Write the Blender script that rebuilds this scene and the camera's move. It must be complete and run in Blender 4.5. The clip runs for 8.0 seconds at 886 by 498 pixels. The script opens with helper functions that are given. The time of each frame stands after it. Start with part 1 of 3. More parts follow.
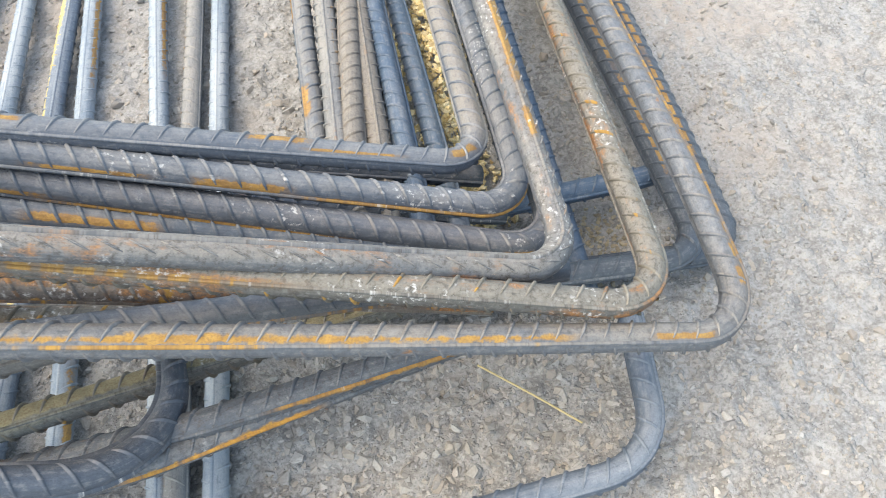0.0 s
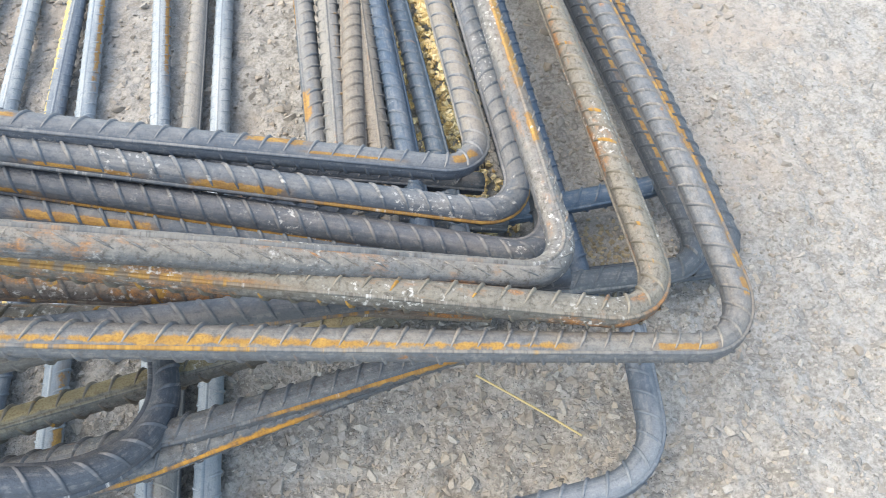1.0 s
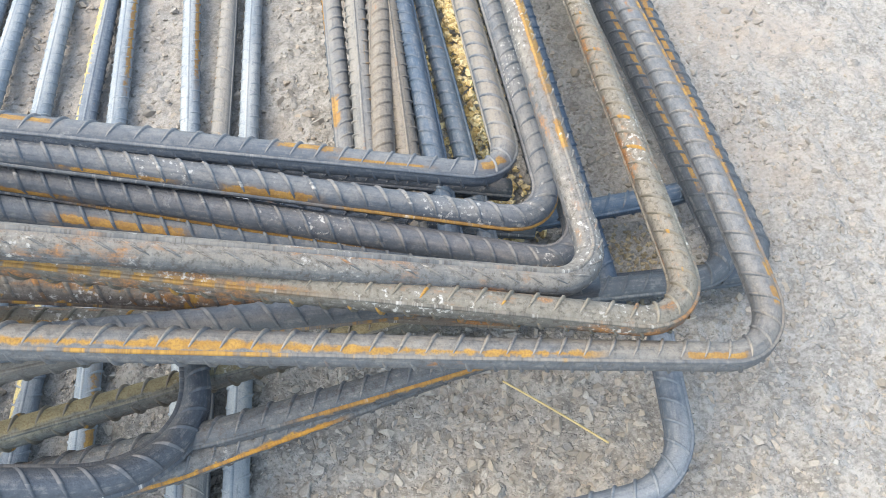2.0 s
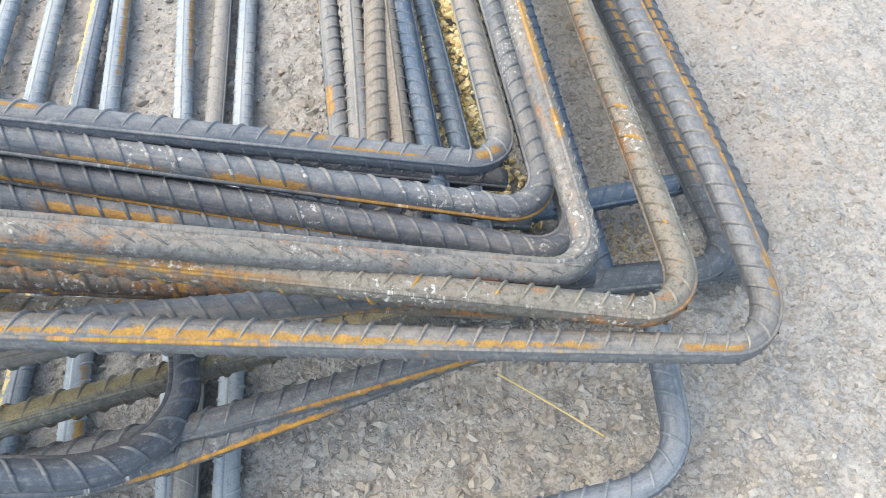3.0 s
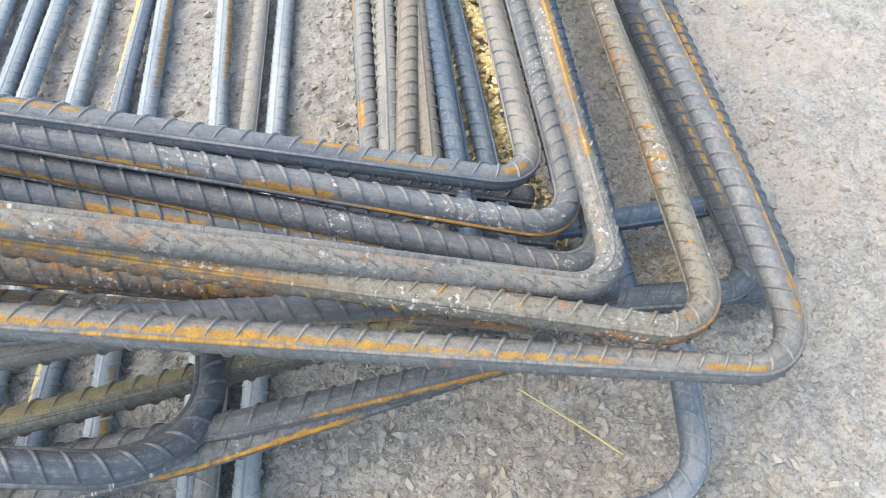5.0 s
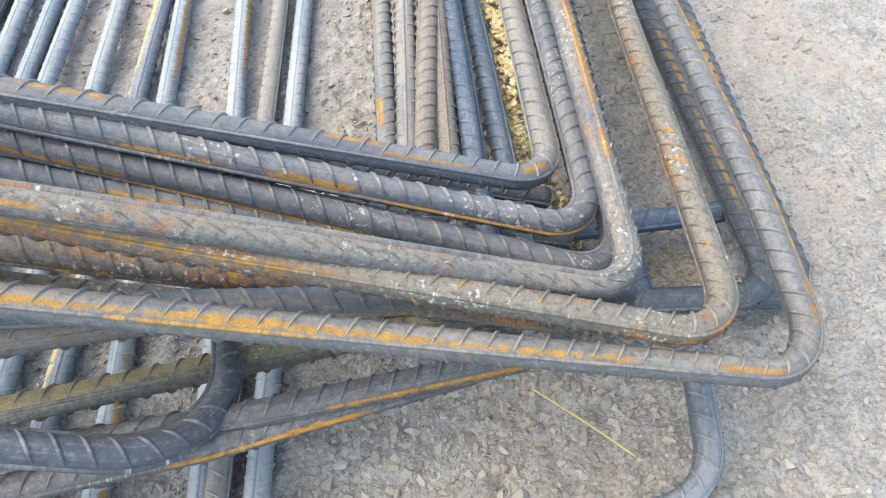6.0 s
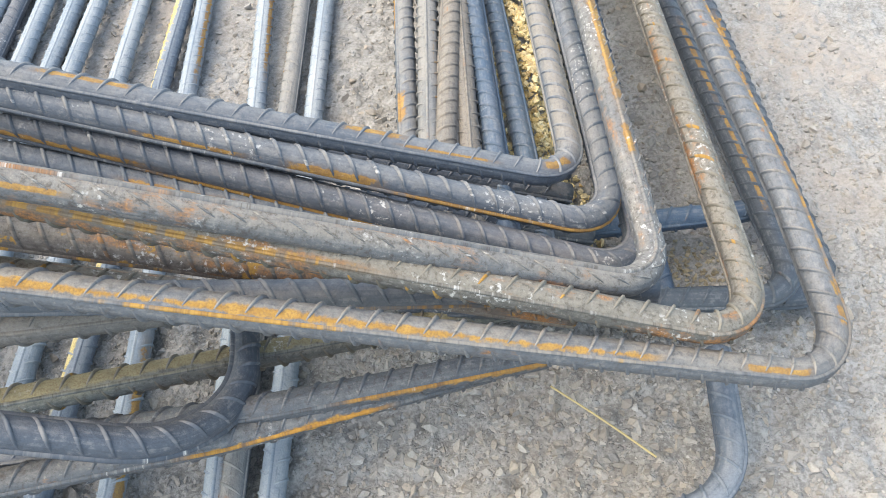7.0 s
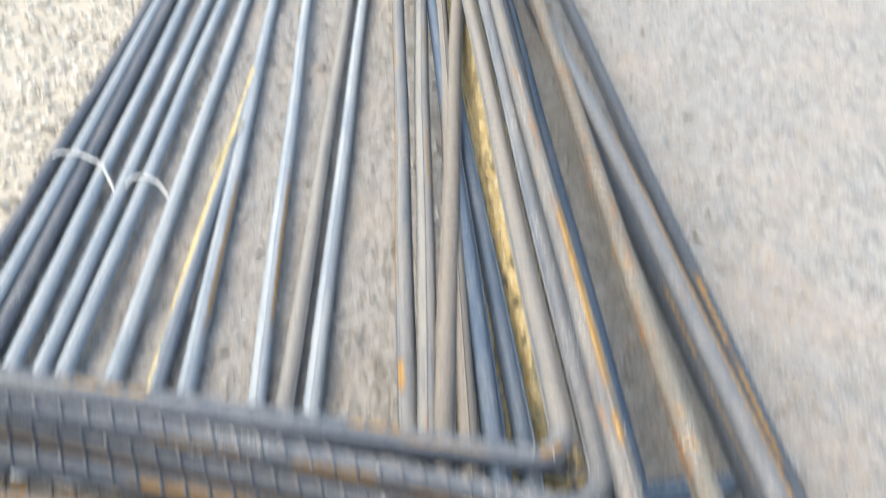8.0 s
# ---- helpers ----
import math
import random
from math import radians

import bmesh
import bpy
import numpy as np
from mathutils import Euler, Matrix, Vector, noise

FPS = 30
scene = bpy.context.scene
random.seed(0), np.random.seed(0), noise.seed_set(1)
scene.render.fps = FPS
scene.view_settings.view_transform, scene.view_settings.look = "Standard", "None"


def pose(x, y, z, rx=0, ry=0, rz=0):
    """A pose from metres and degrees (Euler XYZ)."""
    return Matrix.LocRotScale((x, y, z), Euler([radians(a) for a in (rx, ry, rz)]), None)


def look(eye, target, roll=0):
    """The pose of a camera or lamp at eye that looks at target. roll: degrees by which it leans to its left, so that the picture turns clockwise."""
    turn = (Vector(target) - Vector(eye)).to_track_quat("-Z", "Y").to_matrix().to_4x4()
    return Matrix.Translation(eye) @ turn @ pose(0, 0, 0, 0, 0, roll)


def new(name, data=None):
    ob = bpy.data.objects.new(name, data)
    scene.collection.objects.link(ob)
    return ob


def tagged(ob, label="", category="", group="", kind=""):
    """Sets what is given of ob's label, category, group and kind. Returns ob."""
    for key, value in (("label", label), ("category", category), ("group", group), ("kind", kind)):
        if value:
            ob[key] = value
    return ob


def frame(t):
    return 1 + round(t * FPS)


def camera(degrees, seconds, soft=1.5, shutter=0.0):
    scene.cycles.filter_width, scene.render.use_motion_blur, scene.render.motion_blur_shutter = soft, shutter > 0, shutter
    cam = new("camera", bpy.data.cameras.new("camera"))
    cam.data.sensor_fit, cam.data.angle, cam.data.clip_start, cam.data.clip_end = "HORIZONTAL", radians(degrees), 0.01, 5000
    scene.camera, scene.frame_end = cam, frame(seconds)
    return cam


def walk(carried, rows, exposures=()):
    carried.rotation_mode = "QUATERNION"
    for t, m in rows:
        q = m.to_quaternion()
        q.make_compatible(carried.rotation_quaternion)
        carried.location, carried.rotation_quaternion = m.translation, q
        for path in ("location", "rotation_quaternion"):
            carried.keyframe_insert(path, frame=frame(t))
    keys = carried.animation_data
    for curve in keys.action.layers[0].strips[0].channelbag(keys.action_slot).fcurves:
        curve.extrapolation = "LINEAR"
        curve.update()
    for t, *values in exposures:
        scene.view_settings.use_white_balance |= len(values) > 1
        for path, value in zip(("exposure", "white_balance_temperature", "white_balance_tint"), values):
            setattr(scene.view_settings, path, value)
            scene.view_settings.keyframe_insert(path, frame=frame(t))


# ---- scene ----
cam = camera(56.7, 8.0, soft=0.95, shutter=0.5)
PATH = [
    (0, (0.033, 0.057, 0.484), (0.024, 1.213, -1.148), -6.5),
    (0.5, (0.04, 0.059, 0.472), (0.032, 1.244, -1.139), -6.2),
    (1, (0.035, 0.056, 0.474), (0.021, 1.247, -1.133), -5.8),
    (1.5, (0.028, 0.054, 0.478), (-0.013, 1.249, -1.126), -6.5),
    (1.7, (0.029, 0.056, 0.478), (-0.034, 1.253, -1.123), -7.4),
    (3, (0.034, 0.059, 0.47), (-0.031, 1.246, -1.138), -7.2),
    (3.5, (0.033, 0.057, 0.465), (-0.026, 1.25, -1.139), -6.5),
    (4, (0.026, 0.061, 0.467), (-0.025, 1.277, -1.12), -5.9),
    (4.5, (0.033, 0.055, 0.469), (-0.042, 1.277, -1.113), -6.6),
    (4.7, (0.034, 0.053, 0.471), (-0.08, 1.279, -1.104), -7.8),
    (6, (0.024, 0.045, 0.469), (-0.101, 1.292, -1.09), -6.0),
    (6.5, (0.021, 0.043, 0.467), (-0.139, 1.291, -1.088), -6.6),
    (7, (0.021, 0.044, 0.463), (-0.143, 1.295, -1.089), -6.6),
    (7.5, (0.025, 0.047, 0.474), (-0.137, 1.306, -1.071), -6.6),
    (7.6, (0.028, 0.049, 0.476), (-0.131, 1.338, -1.045), -6.4),
    (7.7, (0.027, 0.052, 0.484), (-0.115, 1.389, -0.997), -5.5),
    (7.8, (0.024, 0.061, 0.498), (-0.105, 1.441, -0.944), -4.8),
    (7.9, (0.025, 0.058, 0.507), (-0.115, 1.547, -0.821), -5.3),
    (8, (0.024, 0.077, 0.534), (-0.125, 1.617, -0.733), -5.1),
]
walk(cam, [(t, look(eye, target, roll)) for t, eye, target, roll in PATH], ((0.0, 1.99, 7690, 3.5), (6.5, 2.0, 7690, 3.5), (7.5, 2.0, 7690, 3.5), (8.0, 1.89, 7690, 3.5)))

# ---- world, sun, exposure ----
world = bpy.data.worlds.new("sky")
scene.world = world
world.use_nodes = True
wn = world.node_tree
sky = wn.nodes.new("ShaderNodeTexSky")
sky.sky_type = "NISHITA"
sky.sun_disc = False
sky.sun_elevation = radians(63)
sky.sun_rotation = radians(-100)
sky.dust_density = 2.0
back = wn.nodes["Background"]
back.inputs["Strength"].default_value = 0.15
wn.links.new(sky.outputs[0], back.inputs["Color"])
sun_data = bpy.data.lights.new("sun", "SUN")
sun_data.energy, sun_data.angle, sun_data.color = 0.45, radians(75), (1.0, 0.92, 0.80)
sun = new("sun", sun_data)
sun.matrix_world = look((-0.6, -0.1, 1.2), (0, 0, 0))


# ---- materials ----
class Nodes:
    """Short ways to string shader nodes together."""

    def __init__(self, name):
        self.mat = bpy.data.materials.new(name)
        self.mat.use_nodes = True
        self.tree = self.mat.node_tree
        self.bsdf = self.tree.nodes["Principled BSDF"]

    def add(self, kind, **inputs):
        node = self.tree.nodes.new(kind)
        for key, value in inputs.items():
            self.set(node.inputs[key.replace("_", " ")], value)
        return node

    def set(self, socket, value):
        if isinstance(value, bpy.types.NodeSocket):
            self.tree.links.new(value, socket)
        elif isinstance(value, tuple) and len(value) == 3 and socket.type == "RGBA":
            socket.default_value = (*value, 1)
        else:
            socket.default_value = value

    def math(self, op, a, b=0.0, clamp=False):
        node = self.tree.nodes.new("ShaderNodeMath")
        node.operation, node.use_clamp = op, clamp
        self.set(node.inputs[0], a)
        self.set(node.inputs[1], b)
        return node.outputs[0]

    def noise(self, vector, scale, detail=4.0, rough=0.55):
        return self.add("ShaderNodeTexNoise", Vector=vector, Scale=scale, Detail=detail, Roughness=rough).outputs["Fac"]

    def step(self, value, low, high):
        node = self.tree.nodes.new("ShaderNodeMapRange")
        node.interpolation_type = "SMOOTHSTEP"
        self.set(node.inputs["Value"], value)
        node.inputs["From Min"].default_value, node.inputs["From Max"].default_value = low, high
        return node.outputs["Result"]

    def mix(self, fac, a, b):
        node = self.tree.nodes.new("ShaderNodeMix")
        node.data_type = "RGBA"
        self.set(node.inputs["Factor"], fac)
        self.set(node.inputs["A"], a)
        self.set(node.inputs["B"], b)
        return node.outputs["Result"]

    def bump(self, height, strength, distance):
        node = self.add("ShaderNodeBump", Height=height, Strength=strength, Distance=distance)
        self.set(self.bsdf.inputs["Normal"], node.outputs[0])

    def vec(self, x, y, z):
        return self.add("ShaderNodeCombineXYZ", X=x, Y=y, Z=z).outputs[0]


def steel(name, base, dust, dusty=0.3, stripe=0.0, rust=0.3, spatter=0.3, gloss=0.56, window=None, patches=None, pits=0.0, marks=(), tips=None, tan_from=None, ochres=((0.30, 0.145, 0.026), (0.47, 0.27, 0.065))):
    """Mill-scaled bar steel: dust, an ochre rust stripe along one side (on two bars also a painted sunlit edge), brown
    patches, white cement spatter.
    The UV map runs in metres along the bar (u) and once round it (v). Each of marks is one ochre blot: a stretch of u,
    its middle and half width in turns from the stripe; tips is such a stretch where ochre gathers behind each rib."""
    n = Nodes(name)
    uv = n.add("ShaderNodeSeparateXYZ", Vector=n.add("ShaderNodeTexCoord").outputs["UV"])
    u, v = uv.outputs[0], n.math("FRACT", uv.outputs[1])
    seed = n.math("MULTIPLY", n.add("ShaderNodeObjectInfo").outputs["Random"], 40.0)
    turn = n.math("MULTIPLY", v, 6.2832)
    ring = n.vec(n.math("ADD", u, seed), n.math("MULTIPLY", n.math("COSINE", turn), 0.008), n.math("MULTIPLY", n.math("SINE", turn), 0.008))
    long = n.vec(n.math("ADD", n.math("MULTIPLY", u, 0.22), seed), n.math("MULTIPLY", n.math("COSINE", turn), 0.008), n.math("MULTIPLY", n.math("SINE", turn), 0.008))
    grain = n.noise(ring, 900.0, 3.0)
    mid = n.noise(ring, 130.0, 5.0, 0.62)
    broad = n.noise(long, 45.0, 4.0)
    up = n.add("ShaderNodeSeparateXYZ", Vector=n.add("ShaderNodeNewGeometry").outputs["Normal"]).outputs[2]
    settle = n.math("MULTIPLY", n.step(up, -0.1, 0.95), 0.45)
    cover = n.math("ADD", n.math("ADD", n.math("MULTIPLY", broad, 0.9), n.math("MULTIPLY", mid, 0.35)), settle)
    colour = n.mix(n.math("MULTIPLY", n.step(cover, 1.25 - dusty, 1.65 - dusty), 0.9), base, dust)
    if tan_from:
        brownish = n.math("MULTIPLY", n.step(u, tan_from[0], tan_from[0] + 0.05), n.step(cover, 0.55, 1.0))
        colour = n.mix(n.math("MULTIPLY", brownish, 0.85), colour, tan_from[1])
    colour = n.mix(n.math("MULTIPLY", n.step(grain, 0.35, 0.75), 0.28), colour, tuple(c * 0.6 for c in base))
    streak = n.noise(n.vec(n.math("ADD", n.math("MULTIPLY", u, 0.05), seed), n.math("MULTIPLY", n.math("COSINE", turn), 0.008), n.math("MULTIPLY", n.math("SINE", turn), 0.008)), 620.0, 3.0)
    mottle = n.math("ADD", n.math("MULTIPLY", n.noise(ring, 240.0, 4.0, 0.7), 0.9), n.math("MULTIPLY", streak, 0.7))
    colour = n.mix(n.math("MULTIPLY", n.step(mottle, 0.80, 1.0), 0.42), colour, tuple(0.5 * c + 0.16 for c in dust))
    colour = n.mix(n.math("MULTIPLY", n.step(mottle, 0.76, 0.58), 0.52), colour, tuple(c * 0.6 for c in base))
    brown = n.step(n.math("ADD", n.math("MULTIPLY", n.noise(long, 70.0, 5.0, 0.65), 0.7), n.math("MULTIPLY", mid, 0.3)), 0.66 - 0.16 * rust, 0.74 - 0.12 * rust)
    colour = n.mix(n.math("MULTIPLY", brown, 0.85), colour, n.mix(n.step(grain, 0.4, 0.6), (0.21, 0.10, 0.045), (0.38, 0.165, 0.045)))
    if pits:
        pit = n.noise(ring, 260.0, 5.0, 0.75)
        colour = n.mix(n.math("MULTIPLY", n.step(pit, 0.50, 0.36), pits), colour, (0.06, 0.045, 0.035))
        colour = n.mix(n.math("MULTIPLY", n.step(pit, 0.58, 0.70), 0.7 * pits), colour, (0.40, 0.36, 0.31))
    side = n.math("ABSOLUTE", n.math("SUBTRACT", v, 0.5))
    ragged = n.math("ADD", n.math("MULTIPLY", mid, 0.16), n.math("MULTIPLY", n.noise(long, 24.0, 3.0), 0.34))
    band = n.step(n.math("SUBTRACT", n.math("ADD", ragged, 0.115 * stripe), side), 0.30, 0.335)
    if window:
        band = n.math("MULTIPLY", band, n.math("MULTIPLY", n.step(u, window[0], window[0] + 0.02), n.step(u, window[1], window[1] - 0.02)))
    if patches:
        blot = n.step(n.math("ADD", n.math("MULTIPLY", n.noise(ring, 62.0, 3.0), 0.6), n.math("MULTIPLY", mid, 0.4)), 0.57 - 0.1 * patches[2], 0.60 - 0.1 * patches[2])
        band = n.math("MAXIMUM", band, n.math("MULTIPLY", blot, n.math("MULTIPLY", n.step(u, patches[0], patches[0] + 0.02), n.step(u, patches[1], patches[1] - 0.02))))
        stripe = max(stripe, 0.9)
    ochre = n.mix(n.step(mid, 0.3, 0.7), ochres[0], ochres[1])
    ochre = n.mix(n.math("MULTIPLY", n.step(grain, 0.42, 0.68), 0.45), ochre, (0.17, 0.10, 0.05))
    colour = n.mix(n.math("MULTIPLY", band, min(1.0, stripe)), colour, ochre)
    jag = n.math("SUBTRACT", n.math("ADD", n.math("MULTIPLY", mid, 0.6), n.math("MULTIPLY", n.noise(ring, 300.0, 4.0, 0.6), 0.4)), 0.5)
    for u0, u1, middle, half in marks + ((tips,) if tips else ()):
        off = n.math("ABSOLUTE", n.math("SUBTRACT", v, 0.5 + middle))
        blot = n.step(n.math("ADD", n.math("DIVIDE", off, half), n.math("MULTIPLY", jag, 2.8)), 1.15, 0.85)
        reach = n.math("ABSOLUTE", n.math("SUBTRACT", u, (u0 + u1) / 2))
        blot = n.math("MULTIPLY", blot, n.step(n.math("ADD", n.math("DIVIDE", reach, (u1 - u0) / 2), n.math("MULTIPLY", jag, 1.8)), 1.1, 0.9))
        if tips and (u0, u1, middle, half) == tips:
            behind = n.math("FRACT", n.math("DIVIDE", u, 0.0134))
            blot = n.math("MULTIPLY", blot, n.step(n.math("ADD", n.math("ABSOLUTE", n.math("SUBTRACT", behind, 0.5)), n.math("MULTIPLY", jag, 0.9)), 0.38, 0.26))
        halo = n.math("MULTIPLY", n.step(n.math("ADD", n.math("DIVIDE", off, half * 1.7), n.math("MULTIPLY", jag, 2.4)), 1.2, 0.3), n.step(n.math("DIVIDE", reach, (u1 - u0) * 0.65), 1.1, 0.8))
        colour = n.mix(n.math("MULTIPLY", halo, 0.45), colour, (0.22, 0.135, 0.07))
        colour = n.mix(n.math("MULTIPLY", blot, n.math("ADD", n.math("MULTIPLY", mid, 0.7), 0.5, clamp=True)), colour, ochre)
    spots = n.math("MULTIPLY", n.step(n.noise(ring, 330.0, 4.0, 0.65), 0.55, 0.68), n.step(n.noise(ring, 11.0, 3.0), 0.66 - 0.12 * spatter, 0.74 - 0.12 * spatter))
    colour = n.mix(n.math("MULTIPLY", spots, 0.8 if spatter > 0 else 0.0), colour, (0.62, 0.60, 0.57))
    n.set(n.bsdf.inputs["Base Color"], colour)
    rough = n.math("ADD", n.math("MULTIPLY", mid, 0.3), gloss - 0.12)
    rough = n.math("ADD", rough, n.math("MULTIPLY", n.math("SUBTRACT", streak, 0.5), 0.5))
    n.set(n.bsdf.inputs["Roughness"], n.math("ADD", rough, n.math("MULTIPLY", band, 0.25), clamp=True))
    n.bsdf.inputs["Metallic"].default_value = 0.1
    n.bump(n.math("ADD", n.math("MULTIPLY", grain, 0.5), n.math("ADD", mid, n.math("MULTIPLY", streak, 0.5))), 0.6, 0.0010)
    return n.mat


def earth(name, pale, dark, warm):
    """Dry compacted crusher dust: a gritty matrix with broken stones set in it at three sizes, and pinkish patches."""
    n = Nodes(name)
    at = n.add("ShaderNodeTexCoord").outputs["Object"]
    warp = n.add("ShaderNodeTexNoise", Vector=at, Scale=160.0, Detail=3.0)
    push = n.add("ShaderNodeVectorMath", **{})
    push.operation = "SCALE"
    n.set(push.inputs[0], warp.outputs["Color"])
    push.inputs["Scale"].default_value = 0.006
    moved = n.add("ShaderNodeVectorMath")
    moved.operation = "ADD"
    n.set(moved.inputs[0], at)
    n.set(moved.inputs[1], push.outputs[0])
    spot = moved.outputs[0]
    fine, small, mid, broad = n.noise(at, 1300.0, 3.0), n.noise(at, 330.0, 5.0, 0.7), n.noise(at, 60.0, 5.0, 0.65), n.noise(at, 5.0, 4.0)
    tone = n.math("ADD", n.math("MULTIPLY", small, 0.6), n.math("MULTIPLY", mid, 0.4))
    colour = n.mix(n.step(tone, 0.36, 0.60), dark, pale)
    colour = n.mix(n.math("MULTIPLY", n.step(broad, 0.48, 0.66), 0.6), colour, warm)
    # a patch of browner rubble soil at the foot of the stack, with the pile's soft shade in its colour
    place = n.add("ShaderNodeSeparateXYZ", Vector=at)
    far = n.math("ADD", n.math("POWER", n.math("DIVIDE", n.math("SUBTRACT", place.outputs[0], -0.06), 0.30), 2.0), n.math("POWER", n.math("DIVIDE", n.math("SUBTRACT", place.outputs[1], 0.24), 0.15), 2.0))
    shaded_soil = n.step(n.math("ADD", far, n.math("MULTIPLY", n.math("SUBTRACT", n.noise(at, 22.0, 4.0, 0.6), 0.5), 2.6)), 1.25, 0.5)
    colour = n.mix(n.math("MULTIPLY", shaded_soil, 0.36), colour, n.mix(n.step(tone, 0.42, 0.58), (0.14, 0.122, 0.10), (0.36, 0.325, 0.28)))
    height = n.math("MULTIPLY", small, 0.5)
    for scale, share, depth in ((95.0, 0.74, 0.8), (190.0, 0.55, 0.55), (400.0, 0.45, 0.35)):
        cell = n.add("ShaderNodeTexVoronoi", Vector=spot, Scale=scale)
        pick = n.add("ShaderNodeSeparateColor", Color=cell.outputs["Color"])
        size = n.math("ADD", n.math("MULTIPLY", pick.outputs[1], 0.28), 0.16)
        body = n.math("MULTIPLY", n.step(n.math("SUBTRACT", size, cell.outputs["Distance"]), -0.06, 0.10), n.step(pick.outputs[0], share, share + 0.05))
        grey = n.mix(pick.outputs[2], tuple(c * 0.62 for c in pale), tuple(min(0.66, c * 1.38) for c in pale))
        colour = n.mix(n.math("MULTIPLY", body, 0.72), colour, n.mix(n.math("MULTIPLY", small, 0.5), grey, dark))
        height = n.math("ADD", height, n.math("MULTIPLY", body, depth))
    colour = n.mix(n.math("MULTIPLY", n.step(fine, 0.55, 0.70), 0.32), colour, tuple(c * 0.5 for c in dark))
    n.set(n.bsdf.inputs["Base Color"], colour)
    n.bsdf.inputs["Roughness"].default_value = 0.95
    n.bump(n.math("ADD", height, n.math("MULTIPLY", fine, 0.2)), 0.8, 0.0025)
    return n.mat


def stone_mat(name, tones, island=True):
    """Broken stone: a tone for each piece, with dust and grain."""
    n = Nodes(name)
    at = n.add("ShaderNodeTexCoord").outputs["Object"]
    if island:
        pick = n.add("ShaderNodeNewGeometry").outputs["Random Per Island"]
    else:
        pick = n.add("ShaderNodeObjectInfo").outputs["Random"]
    ramp = n.add("ShaderNodeValToRGB", Fac=pick)
    band = ramp.color_ramp
    for i, tone in enumerate(tones):
        e = band.elements[i] if i < 2 else band.elements.new(0.5)
        e.color = (*tone, 1)
    for i, e in enumerate(band.elements):
        e.position = i / (len(tones) - 1)
    for i, tone in enumerate(tones):
        band.elements[i].color = (*tone, 1)
    grain = n.noise(at, 700.0 if island else 500.0, 4.0, 0.65)
    colour = n.mix(n.math("MULTIPLY", n.step(grain, 0.35, 0.7), 0.4), ramp.outputs[0], (0.20, 0.18, 0.16))
    n.set(n.bsdf.inputs["Base Color"], colour)
    n.bsdf.inputs["Roughness"].default_value = 0.9
    n.bump(grain, 0.5, 0.001)
    return n.mat


def plain(name, colour, rough, metal=0.0):
    n = Nodes(name)
    at = n.add("ShaderNodeTexCoord").outputs["Object"]
    n.set(n.bsdf.inputs["Base Color"], n.mix(n.noise(at, 300.0), tuple(c * 0.7 for c in colour), colour))
    n.bsdf.inputs["Roughness"].default_value = rough
    n.bsdf.inputs["Metallic"].default_value = metal
    return n.mat


BLUE, PALE_DUST = (0.108, 0.127, 0.156), (0.26, 0.25, 0.24)
M_BLUE = steel("blue_scale_steel", BLUE, PALE_DUST, 0.34, 0.0, 0.35, 0.4)
M_TOP = steel("blue_scale_steel_rust_flecks", BLUE, PALE_DUST, 0.40, 0.0, 0.1, 0.3, tan_from=(0.84, (0.27, 0.235, 0.195)), marks=((0.716, 0.748, -0.13, 0.05), (0.835, 0.852, -0.07, 0.05), (0.75, 0.80, 0.0, 0.014), (0.56, 0.60, -0.10, 0.03)))
M_SPECK = steel("specked_blue_steel", (0.10, 0.12, 0.15), (0.23, 0.225, 0.22), 0.42, 0.0, 0.15, 1.3, marks=((0.59, 0.64, -0.03, 0.022), (0.67, 0.715, -0.04, 0.045), (0.735, 0.87, 0.02, 0.018)))
M_DARK = steel("dark_scale_steel", (0.075, 0.09, 0.115), (0.19, 0.18, 0.18), 0.30, 0.0, 0.3, 0.8)
M_DARKEDGE = steel("dark_steel_rust_edge", (0.09, 0.105, 0.13), (0.20, 0.185, 0.18), 0.34, 0.0, 0.25, 1.1, marks=((0.45, 0.56, -0.03, 0.03), (0.58, 0.72, 0.04, 0.028), (0.82, 0.835, -0.05, 0.035)))
M_LOWEREDGE = steel("dark_steel_thin_rust_edge", (0.09, 0.105, 0.125), (0.20, 0.185, 0.18), 0.34, 0.0, 0.25, 0.9, marks=((0.63, 0.76, 0.04, 0.022),))
M_DARKSTRIPE = steel("dark_steel_orange_stripe", (0.095, 0.105, 0.12), (0.20, 0.185, 0.165), 0.26, 0.95, 0.5, 0.9, window=(0.10, 0.225), ochres=((0.36, 0.16, 0.025), (0.52, 0.27, 0.05)), pits=0.6)
M_SLANT = steel("dark_steel_orange_line", (0.095, 0.105, 0.12), (0.20, 0.185, 0.165), 0.26, 0.8, 0.5, 0.9, window=(0.165, 0.40), ochres=((0.36, 0.16, 0.025), (0.52, 0.27, 0.05)), pits=0.6)
M_MARK = steel("dark_blue_steel_orange_mark", (0.095, 0.115, 0.145), (0.22, 0.215, 0.21), 0.3, 0.0, 0.2, 0.9, marks=((0.543, 0.602, 0.0, 0.045),))
# its long stripe is ochre rust and a sunlit left edge painted together
M_STRIPE = steel("rust_sunlit_edge_steel", (0.12, 0.14, 0.165), (0.27, 0.245, 0.215), 0.42, 0.9, 0.25, 0.3, window=(0.24, 2.0), marks=((0.140, 0.168, 0.11, 0.06),))
# the wide pale stripe paints a yellow highlight down the bar's left side
M_YELLOW = steel("blue_steel_yellow_highlight", (0.14, 0.17, 0.21), (0.30, 0.31, 0.32), 0.38, 1.5, 0.0, 0.0, 0.6, window=(0.15, 2.0), ochres=((0.50, 0.38, 0.15), (0.66, 0.55, 0.27)))
